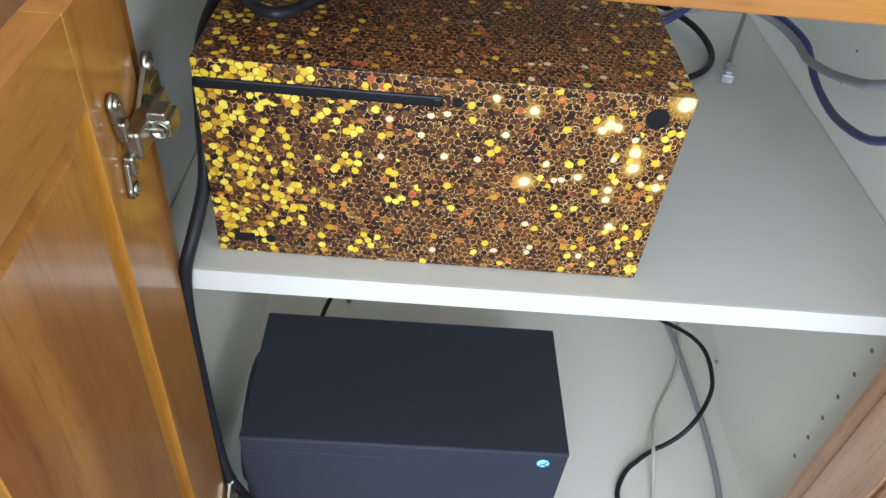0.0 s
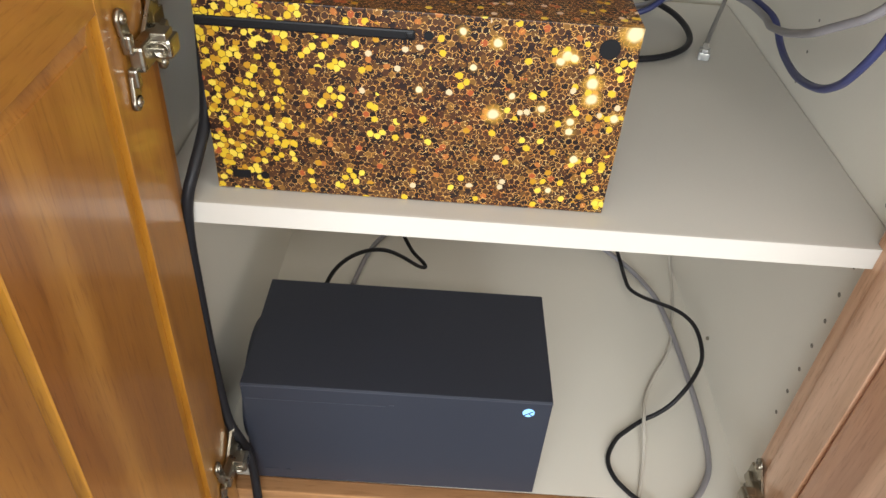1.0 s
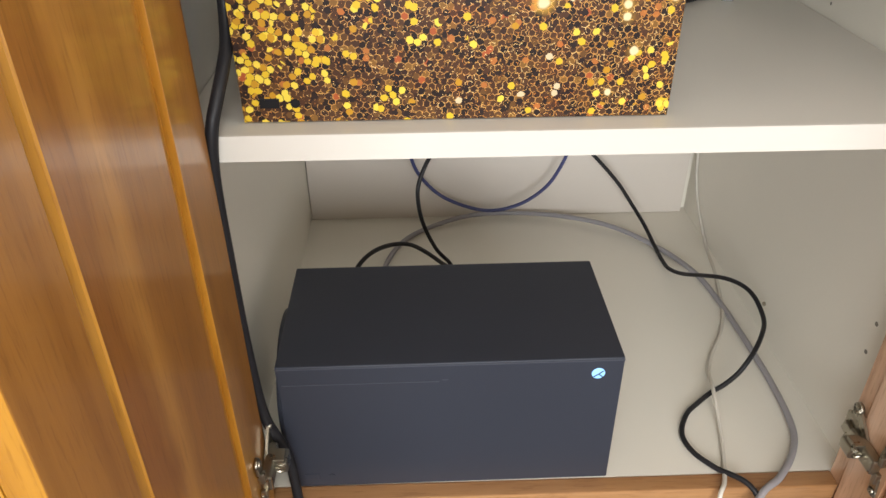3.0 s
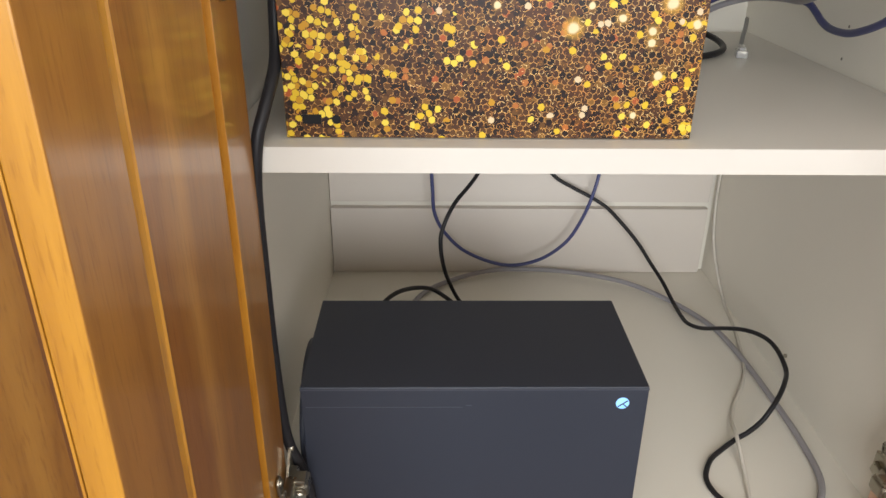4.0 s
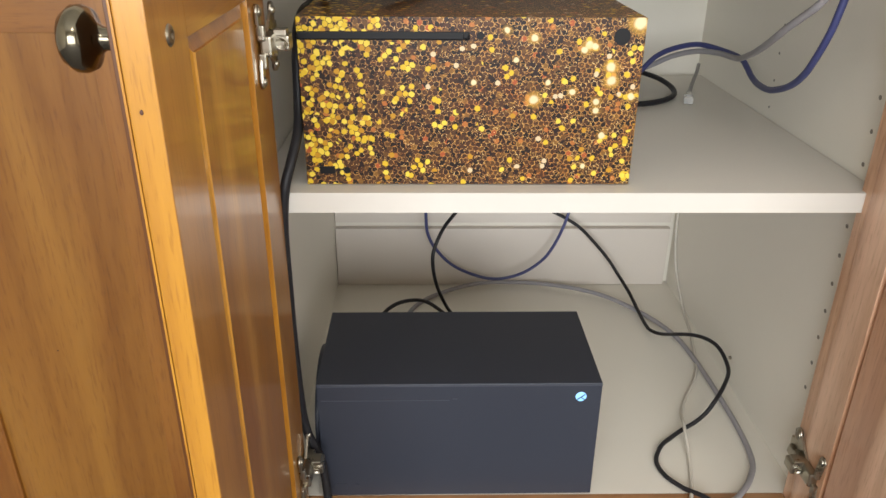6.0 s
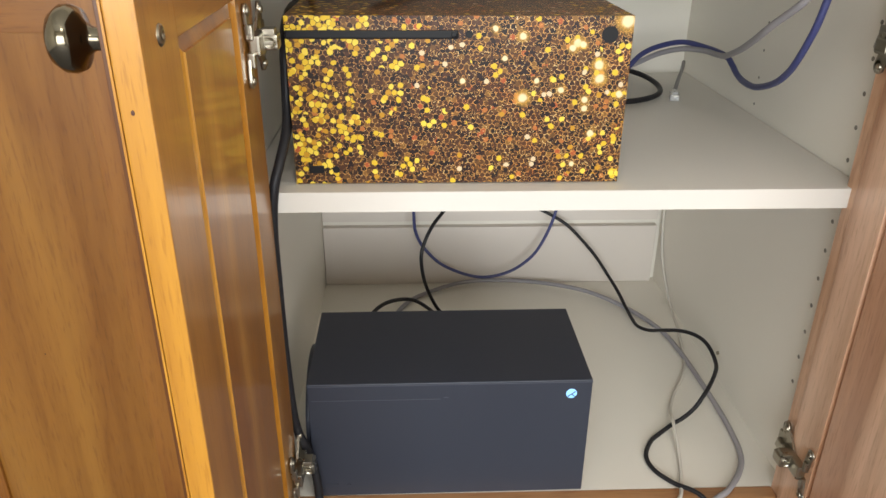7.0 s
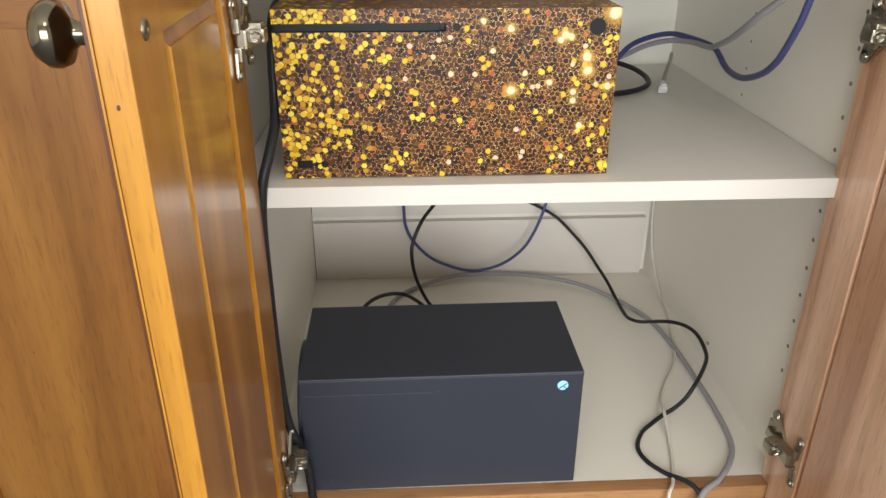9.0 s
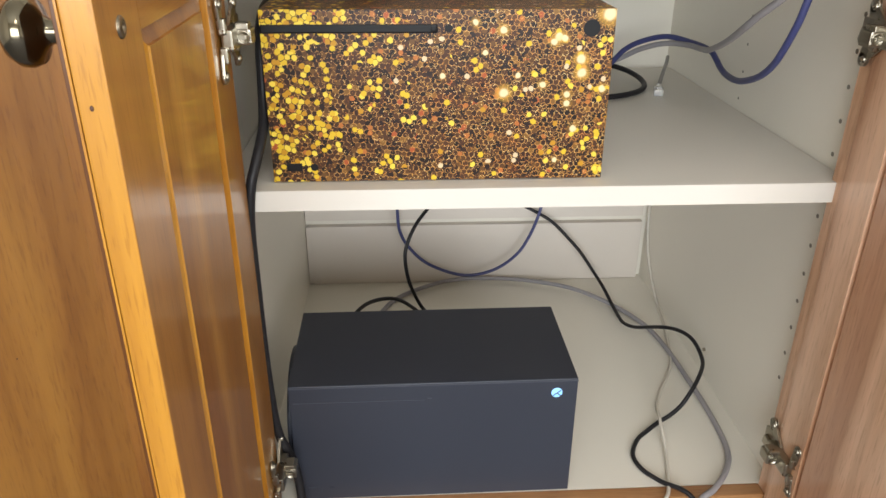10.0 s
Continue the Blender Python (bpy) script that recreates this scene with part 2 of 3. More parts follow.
# lower rail: a weaker share of the same painted haze
WOOD_HAZED_RAIL = wood("faint_haze_tinted_wood_across", "x", (1.12, 1.35, 3.2), 45.0)
# shade-darkened tint of the closed cabinet, grain across
WOOD_SHADED_ACROSS = wood("shade_darkened_wood_across", "x", (0.55, 0.50, 0.38), 21.0)
MELAMINE = plain("white_melamine", (0.84, 0.80, 0.705), 0.42, vary=0.035, bump=0.05)
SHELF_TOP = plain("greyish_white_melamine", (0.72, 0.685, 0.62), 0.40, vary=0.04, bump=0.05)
EDGING = plain("white_edge_band", (0.70, 0.662, 0.598), 0.40, vary=0.02)
BOARD = plain("cream_back_board", (0.74, 0.675, 0.60), 0.45, vary=0.03)
BLACK = plain("matt_black_plastic", (0.032, 0.036, 0.051), 0.44, vary=0.05, bump=0.12)
SEAM = plain("grey_black_edge", (0.075, 0.08, 0.10), 0.34)
GLOSS_BLACK = plain("gloss_black_plastic", (0.008, 0.008, 0.009), 0.42)
GLOSS_BLACK.node_tree.nodes["Principled BSDF"].inputs["Specular IOR Level"].default_value = 0.22
DARK = plain("dark_hole", (0.24, 0.225, 0.19), 0.8)
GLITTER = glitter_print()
NICKEL = metal("nickel_plate", (0.40, 0.37, 0.30), 0.20)
BRONZE = metal("burnished_knob_metal", (0.15, 0.13, 0.085), 0.05)
DULL = metal("dull_screw_metal", (0.24, 0.20, 0.14), 0.25)
CABLE_BLACK = plain("black_cable", (0.018, 0.017, 0.019), 0.42)
CABLE_BLACK.node_tree.nodes["Principled BSDF"].inputs["Specular IOR Level"].default_value = 0.25
CABLE_BLUE = plain("blue_cable", (0.052, 0.060, 0.175), 0.42)
CABLE_GREY = plain("grey_cable", (0.33, 0.315, 0.33), 0.5)
CABLE_WHITE = plain("white_cable", (0.66, 0.62, 0.54), 0.5)
LEAD = plain("dull_grey_lead", (0.27, 0.26, 0.25), 0.5)
CLEAR = clear_plastic()
LIT = lit_button()
CARPET = carpet_material()
WALL = plain("wall_paint", (0.72, 0.68, 0.61), 0.8, vary=0.03)
CEILING = plain("ceiling_paint", (0.8, 0.79, 0.76), 0.85, vary=0.02)

# ---- making meshes ----


def mesh_of(name, bm, *mats):
    bmesh.ops.recalc_face_normals(bm, faces=bm.faces)
    me = bpy.data.meshes.new(name)
    bm.to_mesh(me)
    bm.free()
    for m in mats:
        me.materials.append(m)
    return me


def part(name, bm, material, parent, label=""):
    mats = material if isinstance(material, tuple) else (material,)
    ob = new(name, mesh_of(name, bm, *mats))
    ob.parent = parent
    return tagged(ob, label)


def thing(name, label, category, m=None, bm=None, material=None, group="", kind=""):
    if bm is None:
        ob = new(name)
        ob.empty_display_size = 0.05
    else:
        mats = material if isinstance(material, tuple) else (material,)
        ob = new(name, mesh_of(name, bm, *mats))
    if m is not None:
        ob.matrix_world = m
    return tagged(ob, label, category, group, kind)


def box(x0, x1, y0, y1, z0, z1, bevel=0.0, seg=2, bm=None, mat=0):
    own = bmesh.new()
    bmesh.ops.create_cube(own, size=1.0)
    for v in own.verts:
        v.co = Vector((x0 + (v.co.x + 0.5) * (x1 - x0), y0 + (v.co.y + 0.5) * (y1 - y0), z0 + (v.co.z + 0.5) * (z1 - z0)))
    if bevel:
        bmesh.ops.bevel(own, geom=own.edges[:], offset=bevel, segments=seg, profile=0.6, affect="EDGES")
    return joined(own, bm, mat)


def joined(own, bm, mat=0):
    """Adds the mesh own to bm, if there is one."""
    for f in own.faces:
        f.material_index = mat
    if bm is None:
        return own
    tmp = bpy.data.meshes.new("tmp")
    own.to_mesh(tmp)
    own.free()
    bm.from_mesh(tmp)
    bpy.data.meshes.remove(tmp)
    return bm


def lathe(profile, m, seg=24, bm=None, mat=0):
    """A turned shape: rows of (radius, height) along the local z of m."""
    own = bmesh.new()
    rings = []
    for r, h in profile:
        if r < 1e-6:
            rings.append([own.verts.new((0, 0, h))])
        else:
            rings.append([own.verts.new((r * math.cos(2 * math.pi * i / seg), r * math.sin(2 * math.pi * i / seg), h)) for i in range(seg)])
    for a, b in zip(rings, rings[1:]):
        for i in range(seg):
            j = (i + 1) % seg
            quad = [a[i % len(a)], a[j % len(a)], b[j % len(b)], b[i % len(b)]]
            face = []
            for q in quad:
                if q not in face:
                    face.append(q)
            if len(face) > 2:
                own.faces.new(face).smooth = len(profile) > 4
    own.transform(m)
    return joined(own, bm, mat)


def spline(points, steps=8):
    """A smooth line through the points."""
    p = [Vector(q) for q in points]
    p = [2 * p[0] - p[1]] + p + [2 * p[-1] - p[-2]]
    out = []
    for i in range(1, len(p) - 2):
        for k in range(steps):
            t = k / steps
            out.append(0.5 * (2 * p[i] + (p[i + 1] - p[i - 1]) * t + (2 * p[i - 1] - 5 * p[i] + 4 * p[i + 1] - p[i + 2]) * t * t + (3 * p[i] - p[i - 1] - 3 * p[i + 1] + p[i + 2]) * t**3))
    return out + [p[-2]]


def tube(points, radius, seg=10, flat=1.0):
    line = spline(points)
    bm = bmesh.new()
    up, rings = Vector((0, 0, 1)), []
    side = None
    for i, q in enumerate(line):
        way = (line[min(i + 1, len(line) - 1)] - line[max(i - 1, 0)]).normalized()
        if side is None:
            side = way.cross(up) if abs(way.z) < 0.9 else way.cross(Vector((0, 1, 0)))
        side = (side - way * side.dot(way)).normalized()
        over = way.cross(side)
        rings.append([bm.verts.new(q + side * radius * math.cos(2 * math.pi * k / seg) + over * radius * flat * math.sin(2 * math.pi * k / seg)) for k in range(seg)])
    for a, b in zip(rings, rings[1:]):
        for k in range(seg):
            bm.faces.new((a[k], a[(k + 1) % seg], b[(k + 1) % seg], b[k])).smooth = True
    bm.faces.new(rings[0])
    bm.faces.new(rings[-1])
    return bm


# ---- plan, metres ----
FLOOR, SHELF = 0.10, 0.468          # cabinet floor and shelf top above the carpet
LEFT, RIGHT, BACK = -0.047, 0.532, 0.508
FRAME0, FRAME1 = -0.031, -0.013     # front and back of the face frame
OPEN_L, OPEN_R, OPEN_T = -0.024, 0.516, 0.6875

# ---- the room ----
tagged(thing("floor", "speckled grey and blue carpet floor of the room", "floor", None, box(-2.0, 2.4, -3.2, 0.7, -0.05, 0.0), CARPET), kind="structure")
tagged(thing("ceiling", "plain white painted ceiling of the room", "ceiling", None, box(-2.0, 2.4, -3.2, 0.7, 2.4, 2.45), CEILING), kind="structure")
tagged(thing("wall_north", "plain cream wall behind the cabinets", "wall", None, box(-2.0, 2.4, 0.6, 0.7, 0.0, 2.4), WALL), kind="structure")
w = box(-2.0, -1.3, -3.2, -3.1, 0.0, 2.4)
box(1.4, 2.4, -3.2, -3.1, 0.0, 2.4, bm=w)
box(-1.3, 1.4, -3.2, -3.1, 0.0, 0.38, bm=w)
box(-1.3, 1.4, -3.2, -3.1, 1.58, 2.4, bm=w)
tagged(thing("wall_south", "plain cream wall with an opening", "wall", None, w, WALL), kind="structure")
# unseen wall; its opening is added for the side fill
w = box(2.3, 2.4, -3.1, -1.85, 0.0, 2.4)
box(2.3, 2.4, -0.75, 0.6, 0.0, 2.4, bm=w)
box(2.3, 2.4, -1.85, -0.75, 0.0, 0.65, bm=w)
box(2.3, 2.4, -1.85, -0.75, 1.85, 2.4, bm=w)
tagged(thing("wall_east", "plain cream wall with an opening", "wall", None, w, WALL), kind="structure")
tagged(thing("wall_west", "plain cream painted wall of the room", "wall", None, box(-2.0, -1.9, -3.1, 0.6, 0.0, 2.4), WALL), kind="structure")
lamp = thing("ceiling_lamp", "round white ceiling lamp on the ceiling", "lamp", pose(0.6, -2.2, 2.3))
part("base", lathe([(0.0, 0.1), (0.30, 0.1), (0.31, 0.08), (0.31, 0.05), (0.0, 0.05)], Matrix()), CEILING, lamp)


# ---- cabinets ----
def carcass(cab, left, right, floor_z, top, back):
    part("side_panel", box(left - 0.016, left, FRAME1, back + 0.008, 0.06, top), MELAMINE, cab)
    part("side_panel", box(right, right + 0.016, FRAME1, back + 0.008, 0.06, top), MELAMINE, cab)
    part("bottom_panel", box(left, right, FRAME1 + 0.001, back, floor_z - 0.016, floor_z), MELAMINE, cab)
    part("top_panel", box(left, right, FRAME1, back, top - 0.016, top), MELAMINE, cab)
    part("back_panel", box(left, right, back, back + 0.008, 0.06, top), MELAMINE, cab, "off-white back panel")
    part("toe_kick", box(left - 0.016, right + 0.016, 0.045, 0.06, 0.0, 0.07), WOOD_ACROSS, cab)


def face_frame(cab, x0, x1, open_l, open_r, open_t, top):
    """Two stiles and two rails; one stile and the lower rail are paled for haze."""
    part("frame_stile", box(x0, open_l, FRAME0, FRAME1, 0.064, top, 0.0012), WOOD_UP, cab)
    part("frame_stile", box(open_r, x1, FRAME0, FRAME1, 0.064, top, 0.0012), WOOD_HAZED, cab)
    part("frame_rail", box(open_l, open_r, FRAME0, FRAME1 + 0.0005, 0.066, FLOOR + 0.0002, 0.0018), WOOD_HAZED_RAIL, cab)
    part("frame_rail", box(open_l, open_r, FRAME0, FRAME1, open_t, top, 0.0015), WOOD_ACROSS, cab)


WOOD_REBATE_SHADE.node_tree.nodes["Principled BSDF"].inputs["Coat Weight"].default_value = 0.1
KNOT = plain("dark_knot", (0.07, 0.022, 0.008), 0.5)
DOOR_W, DOOR_T, DOOR_Z0, DOOR_Z1, STILE = 0.282, 0.0181, 0.056, 0.690, 0.061


def raised_panel(x0, x1, z0, z1, y_mid, field, slope, rise, wide):
    """A panel with sloped margins on both faces; those at top and bottom differ by the factor rise, that at the hinge by wide."""
    own = bmesh.new()
    rows = [(0.0, 0.0038), (slope * 0.2, 0.0038), (slope - 0.0006, field - 0.0012), (slope, field)]
    for s in (-1, 1):
        loops = []
        for d, h in rows:
            loops.append([own.verts.new((x, y_mid + s * h, z)) for x, z in ((x0 + d * wide, z0 + d * rise), (x1 - d, z0 + d * rise), (x1 - d, z1 - d * rise), (x0 + d * wide, z1 - d * rise))])
        for a, b in zip(loops, loops[1:]):
            for i in range(4):
                own.faces.new((a[i], a[(i + 1) % 4], b[(i + 1) % 4], b[i])).material_index = i % 2
        own.faces.new(loops[-1])
        if s < 0:
            rim = loops[0]
        else:
            for i in range(4):
                own.faces.new((rim[i], rim[(i + 1) % 4], loops[0][(i + 1) % 4], loops[0][i]))
    return own


def margin_panel(x0, x1, z0, z1, face, drop, margin):
    """A panel, flush with its frame but for a sloped margin along its foot and its far side."""
    own = bmesh.new()
    rows = [(x1, z0, -0.004), (x1, z0, face + drop), (x1 - margin, z0 + margin, face)]
    rings = [[own.verts.new(p) for p in ((x0, y, z), (x, y, z), (x, y, z1), (x0, y, z1))] for x, z, y in rows]
    own.faces.new(rings[0])
    own.faces.new(rings[-1])
    for a, b in zip(rings, rings[1:]):
        for i in range(4):
            own.faces.new((a[i], a[(i + 1) % 4], b[(i + 1) % 4], b[i]))
    return own


def cabinet_door(cab, m, label, knob, up=None, across=None, panel=None, flush=False, hinge_stile=STILE, slope=0.014, hinge_slope=0.022):
    """Frame-and-panel door: x from the hinge edge, the inner face at y = 0, the outer face at y = -DOOR_T."""
    z0, z1, zr0, zr1 = DOOR_Z0, DOOR_Z1, 0.115 if flush else 0.102, 0.613 if flush else 0.644
    outer = -DOOR_T + (0.0 if flush else 0.0038)
    bm = box(0.0, hinge_stile, -DOOR_T, 0.0, z0, z1, 0.0004)
    box(DOOR_W - STILE, DOOR_W, outer, 0.0, z0, z1, 0.0035 if flush else 0.0010, bm=bm)
    box(hinge_stile, DOOR_W - STILE, -DOOR_T, -0.0002, z0, zr0, 0.0028 if flush else 0.0004, bm=bm, mat=1)
    box(hinge_stile, DOOR_W - STILE, -DOOR_T, -0.0002, zr1, z1, 0.0004, bm=bm, mat=1)
    bm.normal_update()
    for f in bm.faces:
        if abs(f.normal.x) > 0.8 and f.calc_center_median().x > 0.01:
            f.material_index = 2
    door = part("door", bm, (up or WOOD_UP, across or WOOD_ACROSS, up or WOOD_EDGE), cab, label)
    door.matrix_local = m
    if flush:
        part("panel", margin_panel(STILE, DOOR_W - STILE, zr0, zr1, -DOOR_T + 0.0002, 0.0034, 0.021), panel, door)
    else:
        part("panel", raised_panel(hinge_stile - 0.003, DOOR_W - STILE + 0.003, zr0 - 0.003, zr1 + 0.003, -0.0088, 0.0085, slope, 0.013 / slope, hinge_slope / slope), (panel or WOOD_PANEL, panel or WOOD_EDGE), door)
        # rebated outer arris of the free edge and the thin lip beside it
        # the rebate's dark colour stands in for shade on the arris
        part("edge_rebate", box(DOOR_W - STILE, DOOR_W - 0.0012, -DOOR_T, outer - 0.0001, z0, z1, 0.0005), WOOD_REBATE_SHADE, door, "rebated edge, darkened for shade")
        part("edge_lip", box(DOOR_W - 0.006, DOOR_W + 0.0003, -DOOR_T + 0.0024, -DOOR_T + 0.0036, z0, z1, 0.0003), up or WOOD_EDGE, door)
    for kx, ky, kz, ry, rx in ((DOOR_W + 0.0002, -0.0085, 0.620, 90, 0), (0.147, -DOOR_T + 0.0003, 0.318, 0, 90)):
        part("knot", lathe([(0.0, 0.0004), (0.0008, 0.0003), (0.0010, -0.0006)], pose(kx, ky, kz, rx, ry, 0) @ Matrix.Diagonal((1.5 if ry else 1.0, 1, 1, 1)), 10), KNOT, door)
    if knob:
        turn = pose(DOOR_W - 0.032, -DOOR_T, 0.648, 90, 0, 0)
        part("knob", lathe([(0.0, 0.0), (0.010, 0.0), (0.010, 0.002), (0.0065, 0.004), (0.0055, 0.013), (0.008, 0.0165), (0.0145, 0.019), (0.0162, 0.023), (0.0159, 0.027), (0.0125, 0.0315), (0.007, 0.034), (0.0, 0.035)], turn, 32), BRONZE, door, "round burnished metal knob")
        back = pose(DOOR_W - 0.030, 0.0, 0.650, -90, 0, 0)
        part("knob_screw", lathe([(0.0055, -0.001), (0.0055, 0.0004), (0.0045, 0.0014), (0.0022, 0.0016), (0.002, 0.0006), (0.0, 0.0006)], back, 20), DULL, door, "dull metal screw head")
    return door


def hinge(cab, x, z, side):
    """Face-frame cup hinge on the open door and the frame; side 1: the door stands at the low-x end of the opening."""
    m = pose(x, 0, z) @ Matrix.Diagonal((side, 1, 1, 1))
    body = box(0.001, 0.010, -0.074, -0.034, -0.0080, 0.0080, 0.002)
    box(0.004, 0.0205, -0.057, -0.040, -0.0062, 0.0062, 0.0022, bm=body)
    box(0.0085, 0.0185, -0.0575, -0.044, 0.0052, 0.0105, 0.0010, bm=body)
    box(0.002, 0.0165, -0.0585, -0.0555, -0.0015, 0.0015, 0.0006, bm=body)
    body.transform(m)
    arm = part("hinge", body, NICKEL, cab, "nickel-plated concealed hinge")
    wings = bmesh.new()
    for s in (-1, 1):
        w = box(0.0, 0.003, -0.0052, 0.0052, -0.009, 0.009, 0.0009)
        joined(lathe([(0.0, 0.003), (0.0048, 0.003), (0.0055, 0.0022), (0.0055, 0.0), (0.0, 0.0)], pose(0, 0, s * 0.008, 0, 90, 0), 20), w)
        w.transform(pose(0, -0.0745, s * 0.0185, s * 9, 0, 0))
        joined(w, wings)
        box(0.0, 0.006, -0.078, -0.072, s * 0.0105 - 0.006, s * 0.0105 + 0.006, 0.0015, bm=wings)
    wings.transform(m)
    part("flange", wings, NICKEL, arm)
    plate = box(0.0, 0.0035, -0.033, -0.015, -0.012, 0.012, 0.001)
    for s in (-1, 1):
        w = box(0.0, 0.0032, -0.0062, 0.0062, -0.0105, 0.0085, 0.001)
        joined(lathe([(0.0, 0.0032), (0.0056, 0.0032), (0.0062, 0.0024), (0.0062, 0.0), (0.0, 0.0)], pose(0, 0, 0.0075, 0, 90, 0), 20), w)
        w.transform(pose(0, -0.0265, s * 0.0145, s * -14, 0, 0) @ Matrix.Diagonal((1, 1, s, 1)))
        joined(w, plate)
    # three-cornered wings between the arm and the screw eyes
    for s in (-1, 1):
        wing = bmesh.new()
        rows = [[wing.verts.new((wx, wy, s * wz)) for wy, wz in ((-0.031, 0.0225), (-0.0225, 0.0225), (-0.0195, 0.004), (-0.054, 0.0045), (-0.046, 0.010))] for wx in (0.0006, 0.0030)]
        wing.faces.new(rows[0])
        wing.faces.new(rows[1])
        for i in range(5):
            wing.faces.new((rows[0][i], rows[0][(i + 1) % 5], rows[1][(i + 1) % 5], rows[1][i]))
        bmesh.ops.bevel(wing, geom=wing.edges[:], offset=0.0005, segments=2, affect="EDGES")
        joined(wing, plate)
    # sloped web from the arm to the frame plate
    web = box(0.0030, 0.0075, -0.046, -0.020, -0.006, 0.006, 0.0012)
    web.transform(pose(0, 0, 0.004, 14, 0, 0))
    joined(web, plate)
    plate.transform(m)
    part("mounting_plate", plate, NICKEL, arm)
    screws = [(0.003, -0.0755, 0.0262, 0.0034, 90), (0.003, -0.0755, -0.0262, 0.0034, 90), (0.0035, -0.0275, 0.0215, 0.0032, 90), (0.0035, -0.0275, -0.0215, 0.0032, 90)]
    for px, py, pz, rad, ry in screws:
        part("screw", lathe([(rad, -0.001), (rad, 0.0010), (rad * 0.7, 0.0018), (rad * 0.35, 0.0016), (rad * 0.3, 0.0008), (0.0, 0.0008)], m @ pose(px, py, pz, 0, ry, 0), 16), NICKEL, arm)
    cam_screw = lathe([(0.0050, -0.001), (0.0050, 0.0010), (0.0043, 0.0014), (0.0040, 0.0006), (0.0, 0.0006)], m @ pose(0.0145, -0.0570, 0, 90, 0, 0), 24)
    for turn in (20, 110):
        b = box(-0.0032, 0.0032, -0.0005, 0.0005, 0.0, 0.0010)
        b.transform(m @ pose(0.0145, -0.0570, 0, 90, 0, 0) @ pose(0, 0, 0, 0, 0, turn))
        joined(b, cam_screw)
    part("screw", cam_screw, NICKEL, arm, "cross-slotted adjusting screw")
    return arm


cabinet = thing("cabinet", "open wooden base cabinet with white melamine interior", "cabinet")
carcass(cabinet, LEFT, RIGHT, FLOOR, 0.725, BACK)
face_frame(cabinet, -0.066, 0.556, OPEN_L, OPEN_R, OPEN_T, 0.86)
part("back_board", box(LEFT + 0.001, 0.522, 0.494, BACK - 0.0005, FLOOR + 0.0005, 0.207, 0.001), BOARD, cabinet, "white board along the foot of the back")
part("back_board", box(LEFT + 0.001, 0.522, 0.497, BACK - 0.0005, 0.217, 0.405, 0.001), BOARD, cabinet, "white board along the foot of the back")
cabinet_door(cabinet, pose(-0.0185, -0.034, 0, 0, 0, -88.3), "honey wood door standing open", True, hinge_stile=0.064)
cabinet_door(cabinet, pose(0.513, -0.034, 0, 0, 0, -93.0) @ Matrix.Diagonal((1, -1, 1, 1)), "honey wood door standing open, paled for haze", True, WOOD_HAZED, WOOD_HAZED_ACROSS, WOOD_HAZED, hinge_stile=0.050, slope=0.010, hinge_slope=0.010)
for z in (0.607, 0.177):
    hinge(cabinet, -0.0165, z, 1)
    hinge(cabinet, 0.5120, z - 0.004, -1)

peg = mesh_of("peg_hole", lathe([(0.0023, -0.002), (0.0023, 0.0003), (0.0018, 0.0004), (0.0015, 0.0001), (0.0, 0.0001)], Matrix(), 12), DARK)
for y in (0.021, 0.241):
    for k in range(14):
        z = 0.2215 + 0.0325 * k
        if abs(z - SHELF + 0.01) < 0.014 or (y > 0.1 and z < SHELF):
            continue
        k_size = 0.7 if y > 0.1 else 1.0
        h = new("peg_hole", peg)
        h.parent, h.matrix_local = cabinet, pose(RIGHT, y, z, 0, -90, 0) @ Matrix.Diagonal((k_size, k_size, 1, 1))
part("shelf_pin", lathe([(0.0025, -0.003), (0.0025, 0.0020), (0.0020, 0.0028), (0.0, 0.0030)], pose(RIGHT, 0.208, 0.1365, 0, -90, 0), 12), NICKEL, cabinet, "small metal shelf pin")

s = box(LEFT + 0.001, RIGHT - 0.001, -0.0205, 0.486, SHELF - 0.0195, SHELF, 0.0008)
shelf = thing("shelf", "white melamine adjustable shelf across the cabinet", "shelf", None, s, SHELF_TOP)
part("edge_band", box(LEFT + 0.001, RIGHT - 0.001, -0.0215, -0.0206, SHELF - 0.0194, SHELF - 0.0001), EDGING, shelf, "bright white front edge band")

other = thing("cabinet", "closed wooden base cabinet beside the open one", "cabinet")
part("body", box(-0.68, -0.068, FRAME1, 0.5, 0.064, 0.86), WOOD_SHADED, other)
part("frame_stile", box(-0.10, -0.0665, FRAME0, FRAME1, 0.064, 0.86, 0.001), WOOD_SHADED, other)
part("frame_rail", box(-0.68, -0.1005, FRAME0, FRAME1, 0.66, 0.86, 0.001), WOOD_SHADED_ACROSS, other)
part("toe_kick", box(-0.68, -0.068, 0.045, 0.06, 0.0, 0.064), WOOD_ACROSS, other)
cabinet_door(other, pose(-0.094, -0.0315, 0, 0, 0, 180) @ Matrix.Diagonal((1, -1, 1, 1)), "closed honey wood door", False, WOOD_RED_SHADED, WOOD_SHADED_ACROSS, WOOD_SHADED, True)
tops = thing("countertop", "plain wooden top over the base cabinets", "countertop", None, box(-0.68, 0.556, -0.03, 0.6, 0.861, 0.89, 0.003), WOOD_ACROSS)


# ---- the two game consoles ----
W, D, H = 0.301, 0.151, 0.151


def disc(r, depth, x, z, y=0.0, seg=28):
    return lathe([(r * 0.96, 0.0), (r, -depth * 0.3), (r, -depth), (0.0, -depth)][::-1] + [(0.0, 0.0)], pose(x, y, z, 90, 0, 0), seg)


